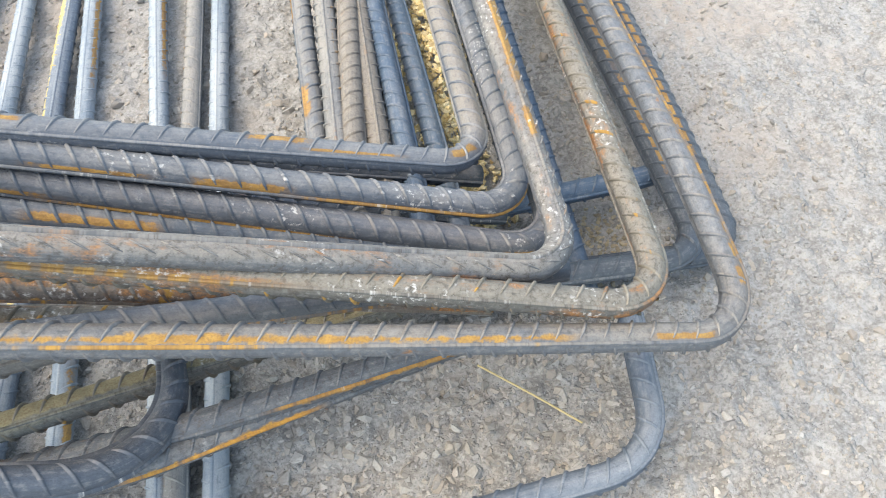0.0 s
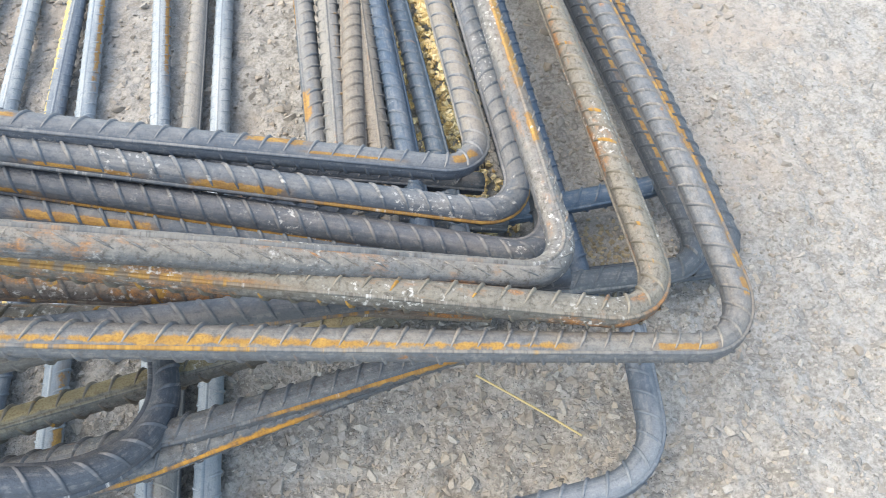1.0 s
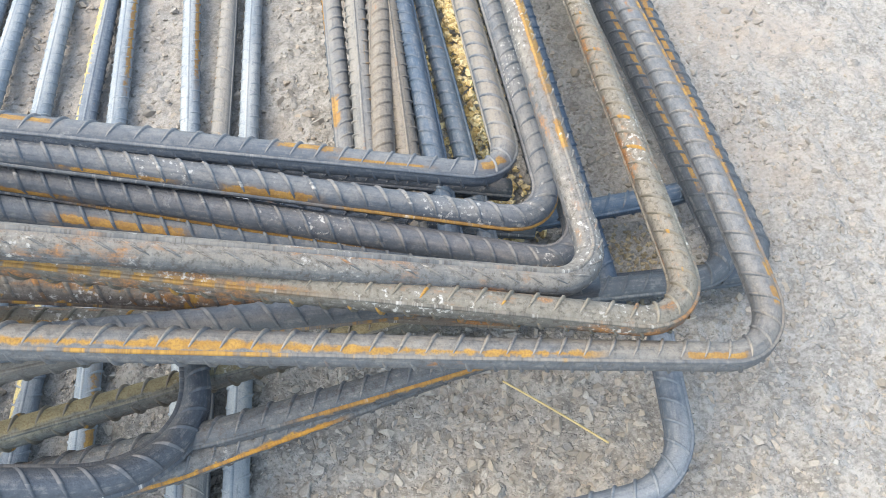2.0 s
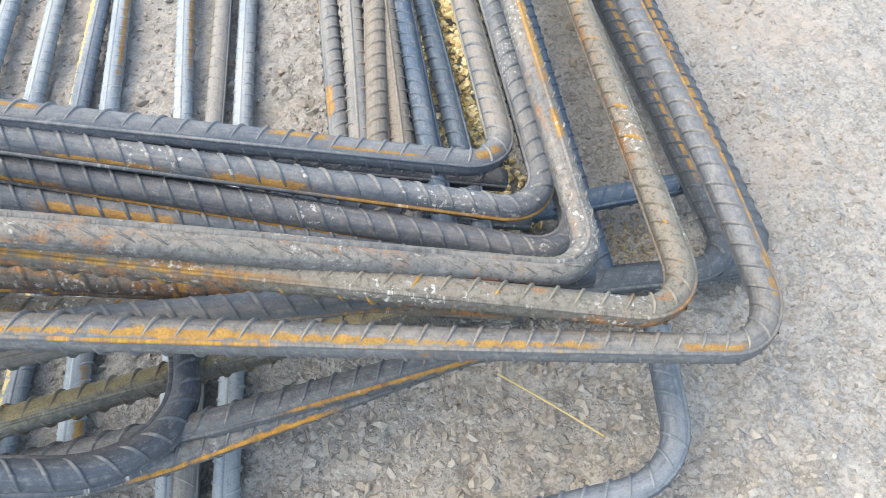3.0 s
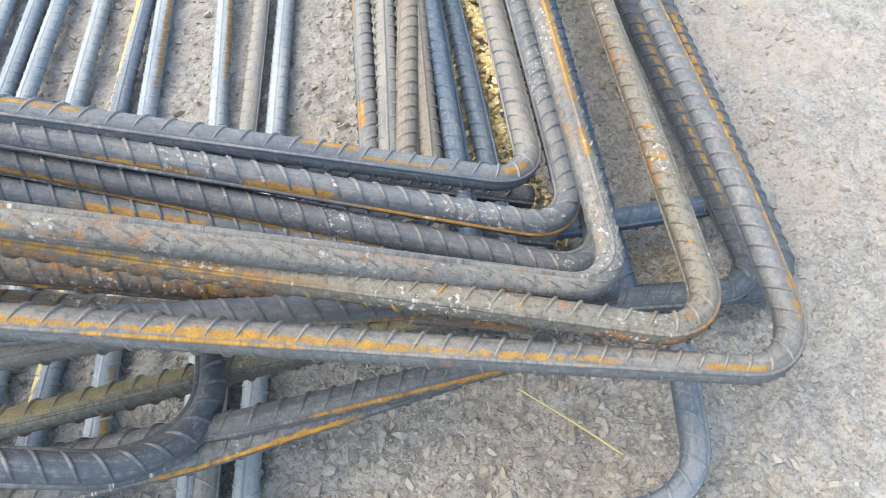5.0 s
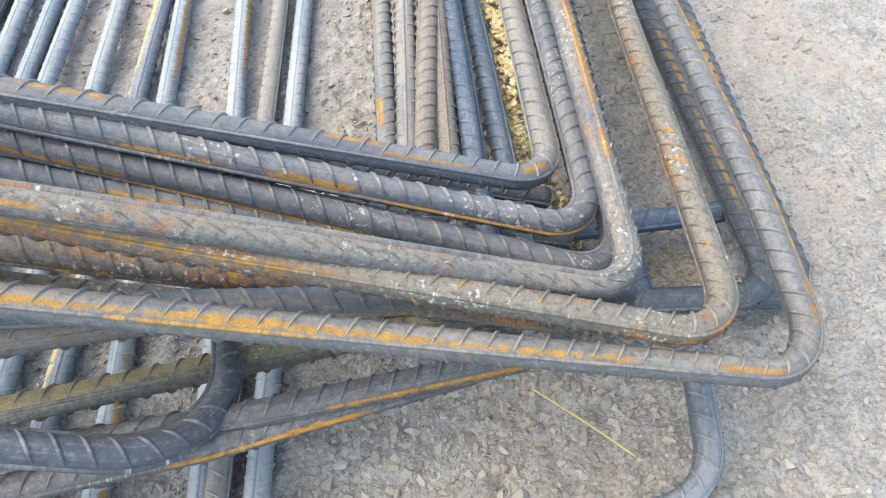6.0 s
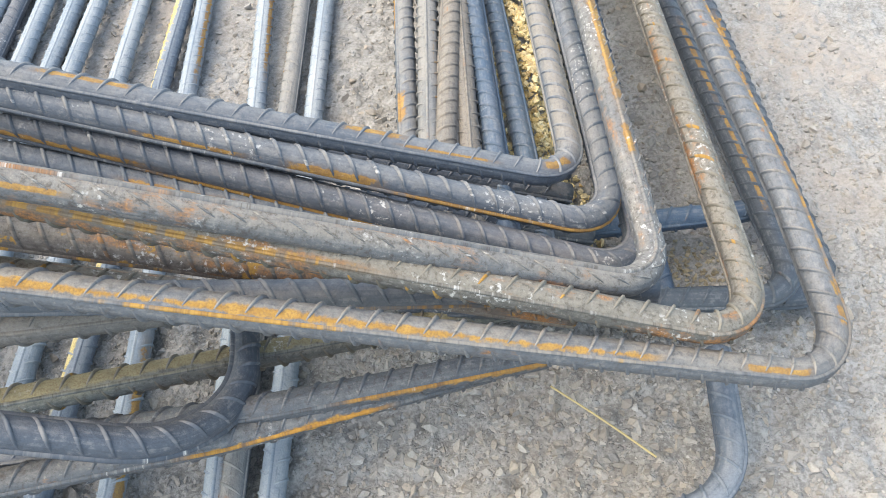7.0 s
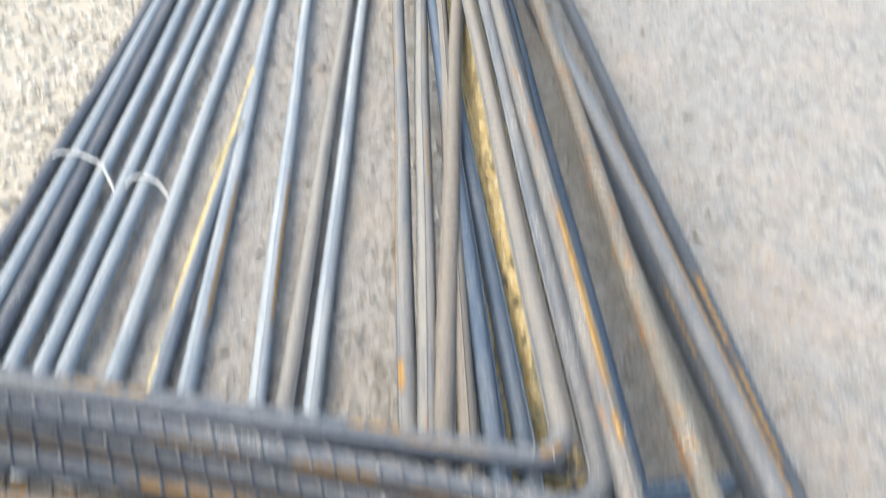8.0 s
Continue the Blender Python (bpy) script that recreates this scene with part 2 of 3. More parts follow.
M_KHAKI = steel("khaki_dusted_steel", (0.125, 0.13, 0.125), (0.27, 0.245, 0.18), 0.44, 1.5, 0.35, 1.2, 0.64, ochres=((0.235, 0.20, 0.12), (0.33, 0.28, 0.165)), pits=0.6)
M_LINE = steel("pale_steel_ochre_line", (0.15, 0.155, 0.16), (0.29, 0.265, 0.235), 0.52, 0.55, 0.3, 0.2)
M_FRONT = steel("rust_striped_front_steel", (0.125, 0.136, 0.152), (0.265, 0.235, 0.198), 0.42, 0.95, 0.25, 0.4, window=(0.0, 0.86), marks=((0.90, 0.932, 0.0, 0.03), (0.975, 0.985, -0.02, 0.04), (0.992, 1.0, 0.0, 0.03)), tips=(1.02, 1.45, 0.12, 0.09), tan_from=(0.97, (0.15, 0.165, 0.185)), pits=0.35)
M_TAN = steel("dusty_steel", (0.15, 0.145, 0.14), (0.26, 0.225, 0.185), 0.60, 0.0, 0.45, 0.5, 0.62, pits=0.35)
M_TANMARK = steel("dusty_steel_ochre_mark", (0.125, 0.132, 0.142), (0.25, 0.225, 0.195), 0.48, 0.0, 0.75, 1.3, 0.58, marks=((1.018, 1.04, -0.15, 0.045), (1.075, 1.25, -0.115, 0.07), (0.615, 0.65, 0.02, 0.025)), pits=0.6)
M_TANRUST = steel("dusty_rusty_steel", (0.125, 0.12, 0.11), (0.24, 0.215, 0.175), 0.52, 0.0, 0.95, 1.3, 0.62, tips=(0.45, 0.70, 0.05, 0.035), pits=0.6)
M_YELLOWTIP = steel("ochre_rib_tips", (0.14, 0.125, 0.10), (0.235, 0.21, 0.17), 0.5, 0.0, 0.5, 0.6, 0.66, patches=(-1.0, 1.0, 0.0))
M_PALE = steel("bright_scale_steel", (0.22, 0.265, 0.31), (0.42, 0.435, 0.44), 0.40, 0.0, 0.1, 0.0, 0.66)
M_PALEMARK = steel("bright_steel_ochre_mark", (0.22, 0.265, 0.31), (0.42, 0.435, 0.44), 0.40, 0.0, 0.1, 0.0, 0.66, marks=((0.06, 0.20, 0.17, 0.06), (0.50, 0.72, 0.17, 0.04)))
M_RUST = steel("rusty_steel", (0.13, 0.11, 0.10), (0.235, 0.20, 0.16), 0.45, 0.3, 0.9, 1.3, 0.62, patches=(0.3, 1.0, 0.15), pits=0.6)
M_DEEP = steel("deep_blue_steel", (0.07, 0.11, 0.165), (0.20, 0.215, 0.235), 0.28, 0.0, 0.35, 0.3, 0.5)
M_HOOK = steel("dusty_blue_steel", (0.10, 0.125, 0.16), (0.215, 0.235, 0.26), 0.40, 0.0, 0.15, 0.6, 0.55)
M_LOW = steel("dark_steel_orange_marks", (0.075, 0.09, 0.11), (0.15, 0.15, 0.15), 0.18, 0.0, 0.3, 0.4, 0.52, marks=((0.31, 0.40, -0.09, 0.03), (0.42, 0.50, -0.09, 0.035)))
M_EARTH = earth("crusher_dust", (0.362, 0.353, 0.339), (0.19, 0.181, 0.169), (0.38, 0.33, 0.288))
M_STUFF = stone_mat("grit", ((0.20, 0.185, 0.165), (0.30, 0.28, 0.255), (0.38, 0.36, 0.335), (0.35, 0.305, 0.255), (0.45, 0.43, 0.40)))
M_RUBBLE = stone_mat("rubble_stone", ((0.23, 0.21, 0.18), (0.33, 0.30, 0.265), (0.39, 0.365, 0.33), (0.35, 0.305, 0.25), (0.44, 0.41, 0.37)))
M_STONE = stone_mat("broken_stone", ((0.25, 0.23, 0.205), (0.31, 0.29, 0.265), (0.33, 0.285, 0.24), (0.42, 0.40, 0.37)), island=False)
# pale stone; the warm cream in these tones paints the sun on it
M_HEAP = stone_mat("pale_sunlit_aggregate", ((0.42, 0.37, 0.30), (0.58, 0.53, 0.45), (0.68, 0.63, 0.54), (0.76, 0.72, 0.64)))
# gold tones raised to carry the sunlight on this strip
M_SUNLIT_CHIPS = stone_mat("golden_chips", ((0.55, 0.40, 0.17), (0.74, 0.58, 0.29), (0.80, 0.70, 0.45), (0.42, 0.29, 0.12)))
M_DRY = stone_mat("dry_litter", ((0.25, 0.205, 0.135), (0.36, 0.30, 0.20), (0.46, 0.39, 0.27)))
M_STRAW = plain("dry_straw", (0.62, 0.50, 0.24), 0.7)
M_WIRE = plain("pale_tie_wire", (0.62, 0.62, 0.60), 0.5)


# ---- building helpers ----
def mesh_from(name, verts, faces, mat, smooth=True, uvs=None):
    me = bpy.data.meshes.new(name)
    me.from_pydata(verts, [], faces)
    me.materials.append(mat)
    if smooth:
        me.polygons.foreach_set("use_smooth", np.ones(len(me.polygons), bool))
    if uvs is not None:
        layer = me.uv_layers.new(name="UVMap")
        layer.data.foreach_set("uv", np.asarray(uvs, np.float32).ravel())
    me.update()
    return me


def rounded(corners, bend):
    """The centre line of a bent bar: straight runs joined by arcs of the given radius."""
    pts = [Vector(c) for c in corners]
    line = [pts[0]]
    for a, b, c in zip(pts, pts[1:], pts[2:]):
        d0, d1 = (a - b).normalized(), (c - b).normalized()
        half = d0.angle(d1) / 2
        if half > 1.54:
            line.append(b)
            continue
        reach = min(bend / math.tan(half), 0.45 * (a - b).length, 0.45 * (c - b).length)
        r = reach * math.tan(half)
        centre = b + (d0 + d1).normalized() * (r / math.sin(half))
        p, q = b + d0 * reach - centre, b + d1 * reach - centre
        sweep = p.angle(q)
        steps = max(3, int(sweep / 0.13))
        for i in range(steps + 1):
            f = i / steps
            line.append(centre + (p * math.sin((1 - f) * sweep) + q * math.sin(f * sweep)) / math.sin(sweep))
    line.append(pts[-1])
    return line


def resample(line, step):
    p = np.array([tuple(v) for v in line])
    s = np.concatenate([[0], np.cumsum(np.linalg.norm(np.diff(p, axis=0), axis=1))])
    count = max(2, int(s[-1] / step))
    at = np.linspace(0, s[-1], count + 1)
    return np.stack([np.interp(at, s, p[:, k]) for k in range(3)], 1), at


def frames_along(p):
    """Tangent and two normals at every point, carried along without twist."""
    t = np.gradient(p, axis=0)
    t /= np.linalg.norm(t, axis=1)[:, None]
    first = np.cross(t[0], (0, 0, 1.0))
    if np.linalg.norm(first) < 0.2:
        first = np.cross(t[0], (0, 1.0, 0))
    normals = [first / np.linalg.norm(first)]
    for k in range(1, len(p)):
        v = normals[-1] - t[k] * np.dot(normals[-1], t[k])
        normals.append(v / np.linalg.norm(v))
    a = np.array(normals)
    return t, a, np.cross(t, a)


def rebar(name, corners, mat, bend=0.024, thick=0.0079, ridge=0.0, stripe_at=0.0, ribs=True, label="", rib=1.0, ridge_height=0.001, span=2.5, rib_at=np.pi / 2, pitch=0.0134, rib_mat=None, lean=0.0055, wave=0.0006):
    """A deformed reinforcing bar, bent at its corners: round core with two long ridges; crescent ribs as a part."""
    p, s = resample(rounded(corners, bend), 0.006)
    phase = random.random() * 6
    p = p + wave * np.stack([np.sin(s * 11 + phase), np.sin(s * 8 + phase * 2), 0.5 * np.sin(s * 13 + phase * 3)], 1)
    t, a, b = frames_along(p)
    # angles round the bar count from its open, upper side
    ref = np.argmin(np.linalg.norm(p - np.array((0.02, 0.40, 0.08)), axis=1)) if corners[1][2] < 0.2 or len(corners) < 3 else np.searchsorted(s, 0.6)
    side = np.array((0.0, -0.5, 0.85))
    zero = math.atan2(np.dot(side, b[ref]), np.dot(side, a[ref]))
    roll = zero + ridge
    seg = 20
    ang = np.arange(seg) / seg * 2 * np.pi
    rad = np.full(seg, thick)
    turn = ang + roll
    ring = p[:, None, :] + rad[None, :, None] * (np.cos(turn)[None, :, None] * a[:, None, :] + np.sin(turn)[None, :, None] * b[:, None, :])
    n = len(p)
    shift = (ridge - stripe_at) / (2 * np.pi) + 0.5
    verts = ring.reshape(-1, 3)
    i, j = np.meshgrid(np.arange(n - 1), np.arange(seg), indexing="ij")
    j1 = (j + 1) % seg
    faces = np.stack([i * seg + j, (i + 1) * seg + j, (i + 1) * seg + j1, i * seg + j1], -1).reshape(-1, 4)
    uv = np.stack([np.stack([s[i], j / seg + shift], -1), np.stack([s[i + 1], j / seg + shift], -1), np.stack([s[i + 1], (j + 1) / seg + shift], -1), np.stack([s[i], (j + 1) / seg + shift], -1)], 2).reshape(-1, 2)
    caps = [list(range(seg))[::-1], [(n - 1) * seg + k for k in range(seg)]]
    caps[0] = list(range(seg))
    caps[1] = caps[1][::-1]
    uv_caps = np.array([(0.0, 0.1)] * (2 * seg))
    body = new(name, mesh_from(name, verts.tolist(), faces.tolist() + caps, mat, True, np.concatenate([uv, uv_caps])))
    tagged(body, label or "bent ribbed steel reinforcing bar with rust patches", "reinforcing bar", "pile of bent bars")
    if not ribs:
        return body
    # two long ridges
    for k in (0, 1):
        th = roll + k * np.pi + np.array((-0.15, -0.06, 0.06, 0.15))
        out = np.array((thick - 0.0002, thick + ridge_height, thick + ridge_height, thick - 0.0002))
        strip = p[:, None, :] + out[None, :, None] * (np.cos(th)[None, :, None] * a[:, None, :] + np.sin(th)[None, :, None] * b[:, None, :])
        m, e = np.meshgrid(np.arange(n - 1), np.arange(3), indexing="ij")
        q = np.stack([m * 4 + e, (m + 1) * 4 + e, (m + 1) * 4 + e + 1, m * 4 + e + 1], -1).reshape(-1, 4)
        along = np.stack([s[m], s[m + 1], s[m + 1], s[m]], -1).reshape(-1)
        strip_uv = np.stack([along, np.full(len(along), k * 0.5 + shift)], 1)
        part = new("ridge", mesh_from("ridge", strip.reshape(-1, 3).tolist(), q.tolist(), mat, True, strip_uv))
        part.parent = body
    # crescent ribs, one row on each half of the bar, slanting; those near the walk are parts of their own
    stations = 8
    x = np.linspace(-1, 1, stations)
    h = rib * 0.0014 * np.cos(x * np.pi / 2) ** 0.6 + 0.00002
    w = 0.0010 + 0.0008 * (1 - np.abs(x))
    quads = [(m * 4 + e, m * 4 + e + 1, m * 4 + e + 5, m * 4 + e + 4) for m in range(stations - 1) for e in range(3)]
    for half in (0, 1):
        th = rib_at + half * np.pi + x * span / 2
        shove = x * lean * (1 if half == 0 else -1)
        vv = th / (2 * np.pi) + shift
        rib_uv = [(shove[m + k], vv[m]) for m in range(stations - 1) for e in range(3) for k in (0, 0, 1, 1)]
        low, high = np.full(stations, thick - 0.0008), thick + h
        ring_at = lambda r, dt: np.stack([shove + dt, r * np.cos(th), r * np.sin(th)], 1)
        local = np.stack([ring_at(low, -w), ring_at(high, -0.35 * w), ring_at(high, 0.35 * w), ring_at(low, w)], 1).reshape(-1, 3)
        single = None
        rows_v, rows_f, rows_uv, base = [], [], [], 0
        for s0 in np.arange(0.01 + half * pitch / 2, s[-1] - 0.01, pitch):
            k = min(int(np.searchsorted(s, s0)), n - 1)
            c = np.array([np.interp(s0, s, p[:, q]) for q in range(3)])
            e1 = np.cos(roll) * a[k] + np.sin(roll) * b[k]
            e2 = -np.sin(roll) * a[k] + np.cos(roll) * b[k]
            if -0.30 < c[0] < 0.26 and 0.13 < c[1] < 0.62:
                single = single or mesh_from("rib", local.tolist(), quads, rib_mat or mat, True, rib_uv)
                piece = new("rib", single)
                piece.matrix_world = Matrix(((t[k][0], e1[0], e2[0], c[0]), (t[k][1], e1[1], e2[1], c[1]), (t[k][2], e1[2], e2[2], c[2]), (0, 0, 0, 1)))
                piece.parent = body
                continue
            rows_v.append(c + local[:, :1] * t[k] + local[:, 1:2] * e1 + local[:, 2:] * e2)
            rows_f += [tuple(base + v for v in q) for q in quads]
            rows_uv += [(s0 + u0, v0) for u0, v0 in rib_uv]
            base += stations * 4
        if rows_v:
            part = new("far_ribs", mesh_from("far_ribs", np.concatenate(rows_v).tolist(), rows_f, mat, True, rows_uv))
            part.parent = body
            part["kind"] = "stuff"
    return body


def lattice(x, y, seed):
    """Smooth value noise on a grid, -1 to 1."""
    rng = np.random.default_rng(seed)
    table = rng.uniform(-1, 1, (256, 256))
    xi, yi = np.floor(x).astype(int), np.floor(y).astype(int)
    fx, fy = x - xi, y - yi
    fx, fy = fx * fx * (3 - 2 * fx), fy * fy * (3 - 2 * fy)
    g = lambda i, j: table[i % 256, j % 256]
    return (g(xi, yi) * (1 - fx) + g(xi + 1, yi) * fx) * (1 - fy) + (g(xi, yi + 1) * (1 - fx) + g(xi + 1, yi + 1) * fx) * fy


def relief(x, y):
    """Height of the ground: shallow hollows, lumps and grit."""
    x, y = np.asarray(x, float), np.asarray(y, float)
    near = np.clip(2.5 - np.hypot(x, y - 0.6), 0, 1)
    h = 0.0030 * lattice(x * 9, y * 9, 1) + near * (0.0026 * lattice(x * 38, y * 38, 2) + 0.0022 * lattice(x * 90, y * 90, 3) + 0.0017 * lattice(x * 170, y * 170, 4))
    return h - 0.003


def chips(count, seed):
    """Angular stone shapes as vertices and triangles."""
    rng = np.random.default_rng(seed)
    shapes = []
    for _ in range(count):
        bm = bmesh.new()
        for _ in range(12):
            v = rng.normal(size=3)
            v /= np.linalg.norm(v)
            bm.verts.new(v * rng.uniform(0.8, 1.0) * (1.0, 0.78, 0.58))
        bmesh.ops.convex_hull(bm, input=bm.verts)
        loose = [v for v in bm.verts if not v.link_faces]
        for v in loose:
            bm.verts.remove(v)
        bm.verts.index_update()
        shapes.append((np.array([v.co[:] for v in bm.verts]), [[v.index for v in f.verts] for f in bm.faces]))
        bm.free()
    return shapes


CHIPS = chips(14, 7)


def scatter(name, xs, ys, sizes, mat, seed, sink=0.25, ground_height=relief):
    """Loose stones lying on the ground, joined in one mesh."""
    rng = np.random.default_rng(seed)
    zs = ground_height(xs, ys)
    verts, faces, base = [], [], 0
    for x, y, z, r in zip(xs, ys, zs, sizes):
        v, f = CHIPS[rng.integers(len(CHIPS))]
        turn = np.array(Euler((rng.uniform(-0.5, 0.5), rng.uniform(-0.5, 0.5), rng.uniform(0, 6.28))).to_matrix())
        verts.append(v @ turn.T * r + (x, y, z + r * (0.5 - sink * 1.6)))
        faces += [[base + k for k in tri] for tri in f]
        base += len(v)
    return new(name, mesh_from(name, np.concatenate(verts).tolist(), faces, mat, False))


# ---- ground ----
def ground_sheet():
    def axis(lo, hi, step, reach):
        mid = np.arange(lo, hi, step)
        core = np.arange(lo + 0.4 if lo < 0 else lo + 0.08, hi - (0.25 if lo < 0 else 0.65), step * 0.5)
        mid = np.unique(np.round(np.concatenate([mid, core]), 5))
        out = np.geomspace(step, reach, 34)
        return np.concatenate([lo - out[::-1], mid, hi + out])
    xs, ys = axis(-0.75, 0.8, 0.0048, 60.0), axis(0.02, 1.45, 0.0048, 60.0)
    gx, gy = np.meshgrid(xs, ys, indexing="ij")
    verts = np.stack([gx, gy, relief(gx, gy)], -1).reshape(-1, 3)
    m = len(ys)
    i, j = np.meshgrid(np.arange(len(xs) - 1), np.arange(m - 1), indexing="ij")
    faces = np.stack([i * m + j, (i + 1) * m + j, (i + 1) * m + j + 1, i * m + j + 1], -1).reshape(-1, 4)
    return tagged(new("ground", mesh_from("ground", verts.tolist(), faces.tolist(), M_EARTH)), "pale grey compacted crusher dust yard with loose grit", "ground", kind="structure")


ground = ground_sheet()

rng = np.random.default_rng(11)
N = 46000
gx = rng.uniform(-0.7, 0.85, N)
gy = 0.06 + 1.5 * rng.random(N) ** 1.5
size = np.clip(rng.lognormal(math.log(0.0020), 0.55, N), 0.0008, 0.0075) * (0.8 + 0.4 * gy) * (1 - 0.45 * np.clip((gx - 0.15) / 0.2, 0, 1))
clump = lattice(gx * 14, gy * 14, 21) + 0.6 * lattice(gx * 40, gy * 40, 22)
keep = clump + rng.uniform(-0.9, 0.9, N) > -0.35
M = 15000
near_x, near_y = rng.uniform(-0.32, 0.42, M), 0.13 + 0.42 * rng.random(M) ** 1.2
near_size = np.clip(rng.lognormal(math.log(0.0014), 0.5, M), 0.0007, 0.0045) * (1 - 0.35 * np.clip((near_x - 0.15) / 0.2, 0, 1))
gx, gy, size = np.concatenate([gx[keep], near_x]), np.concatenate([gy[keep], near_y]), np.concatenate([size[keep], near_size])
tagged(scatter("grit", gx, gy, size, M_STUFF, 5), "loose grey stone grit and small gravel on the ground", "gravel", kind="stuff")

# coarser rubble half sunk in the soil at the foot of the stack
N = 1500
rx, ry = rng.normal(0.02, 0.12, N), rng.uniform(0.14, 0.36, N)
lumps = np.clip(rng.lognormal(math.log(0.0040), 0.38, N), 0.002, 0.0072)
tagged(scatter("rubble", rx, ry, lumps, M_RUBBLE, 17, 0.42), "grey-brown broken rubble half sunk in dusty ground", "rubble", kind="stuff")

# ---- reinforcing bars: bent ones of the stack, then the straight ones ----
rebar("bent_rebar", ((-0.53, 0.334, 0.012), (-0.47, 0.334, 0.31), (0.0607, 0.392, 0.0964), (-0.09, 1.9, 0.0821)), M_TOP, ridge=0.45, stripe_at=0, bend=0.031, rib=0.8, label="blue-grey ribbed bar bent square, lying over the other bars")
rebar("bent_rebar", ((-0.53, 0.349, 0.012), (-0.47, 0.349, 0.294), (0.0837, 0.361, 0.086), (-0.0773, 1.9, 0.1325)), M_SPECK, ridge=1.1, stripe_at=0.9, bend=0.031, lean=-0.0055, label="blue-grey bent bar with white spatter and rust flecks")
rebar("bent_rebar", ((-0.53, 0.361, 0.012), (-0.47, 0.361, 0.272), (0.1, 0.339, 0.071), (-0.027, 1.9, 0.053)), M_DARKEDGE, ridge=1.5, stripe_at=1.2, bend=0.03, lean=-0.0055, label="dark steel bent bar with rust along its underside")
rebar("bent_rebar", ((-0.53, 0.243, 0.012), (-0.47, 0.243, 0.348), (0.0991, 0.296, 0.1146), (-0.0614, 1.9, 0.1157)), M_TANMARK, ridge=-0.72, stripe_at=0.25, bend=0.031, rib=0.7, span=0.75, rib_at=0.62, label="dusty tan-grey bent bar with a long ridge and ochre marks")
rebar("bent_rebar", ((-0.53, 0.283, 0.012), (-0.47, 0.283, 0.301), (0.1482, 0.274, 0.0995), (0.0104, 1.9, 0.0815)), M_TANRUST, ridge=0.4, stripe_at=0, bend=0.034, lean=0.0055, rib_mat=M_YELLOWTIP, span=2.2, label="dusty tan bent bar with rust-tipped ribs")
rebar("bent_rebar", ((-0.53, 0.224, 0.012), (-0.47, 0.224, 0.286), (0.1992, 0.267, 0.072), (0.1817, 0.376, 0.0929), (0.1454, 0.663, 0.0941), (-0.036, 1.9, 0.055)), M_FRONT, ridge=0.35, stripe_at=-0.1, bend=0.034, label="grey bent bar with a long ochre rust stripe")
rebar("bent_rebar", ((-0.53, 0.344, 0.012), (-0.47, 0.344, 0.254), (0.04, 0.337, 0.082)), M_MARK, ridge=1.2, stripe_at=0.3, lean=-0.0055, label="blue steel bar with an orange rust stripe")
rebar("bent_rebar", ((-0.53, 0.282, 0.012), (-0.47, 0.282, 0.25), (0.055, 0.293, 0.099)), M_RUST, ridge=1.4, stripe_at=0.3, lean=-0.0055, label="rusty brown bent bar with white spatter")
rebar("bent_rebar", ((-0.53, 0.207, 0.012), (-0.47, 0.207, 0.231), (0.098, 0.309, 0.099)), M_LOWEREDGE, ridge=1.2, stripe_at=1.1, lean=-0.0055, label="dark bent bar with rust along its lower edge")
rebar("bent_rebar", ((-0.0483, 0.3321, 0.047), (0.1993, 0.3465, 0.034), (-0.0278, 1.9, 0.0658)), M_LOW, ridge=0.8, stripe_at=0, bend=0.026, label="dark blue bent bar lying low on the ground")
rebar("bent_rebar", ((-0.02, 0.392, 0.04), (0.195, 0.427, 0.026), (0, 1.9, 0.033)), M_DEEP, ridge=0.8, stripe_at=0, bend=0.02, label="dark bent bar lying low under the stack")
rebar("bent_rebar", ((-0.004, 0.357, 0.014), (0.2292, 0.362, 0.0146), (0.0478, 1.9, 0.0547)), M_LOW, ridge=1.3, stripe_at=0, label="grey bent bar with rust spots under another bar")
rebar("straight_rebar", ((-0.0377, 0.34, 0.0651), (-0.1876, 1.95, 0.0468)), M_STRIPE, ridge=-0.7, stripe_at=-1.2, label="straight ribbed bar with an ochre rust mark")
rebar("straight_rebar", ((-0.0253, 0.34, 0.0749), (-0.1383, 1.95, 0.0465)), M_LINE, ridge=0, stripe_at=0.7, label="straight pale bar with an ochre line")
rebar("straight_rebar", ((-0.0197, 0.34, 0.0768), (-0.0455, 1.95, 0.0482)), M_TAN, ridge=-1.4, stripe_at=0, label="straight dusty ribbed bar")
rebar("straight_rebar", ((0.0008, 0.34, 0.0704), (-0.1058, 1.95, 0.0477)), M_TAN, ridge=0.2, stripe_at=0, label="straight dusty ribbed bar lying lower")
rebar("straight_rebar", ((0.0231, 0.34, 0.0672), (-0.1482, 1.95, 0.0487)), M_DEEP, ridge=1.4, stripe_at=0, label="straight dark blue ribbed bar")
rebar("straight_rebar", ((0.0467, 0.34, 0.0544), (-0.1498, 1.95, 0.0267)), M_DEEP, ridge=1, stripe_at=0, label="straight blue ribbed bar with a rust spot")
rebar("straight_rebar", ((0.1227, 0.3335, 0.0196), (-0.0276, 1.95, 0.0627)), M_DEEP, ridge=-1.2, stripe_at=1.1, label="blue steel bar with an ochre edge")
rebar("straight_rebar", ((-0.1126, 0.12, 0.009), (-0.2319, 1.95, 0.009)), M_PALE, ridge=0, stripe_at=0, rib=0.6, ridge_height=0.0005, label="straight bright blue-grey steel bar lying on the ground")
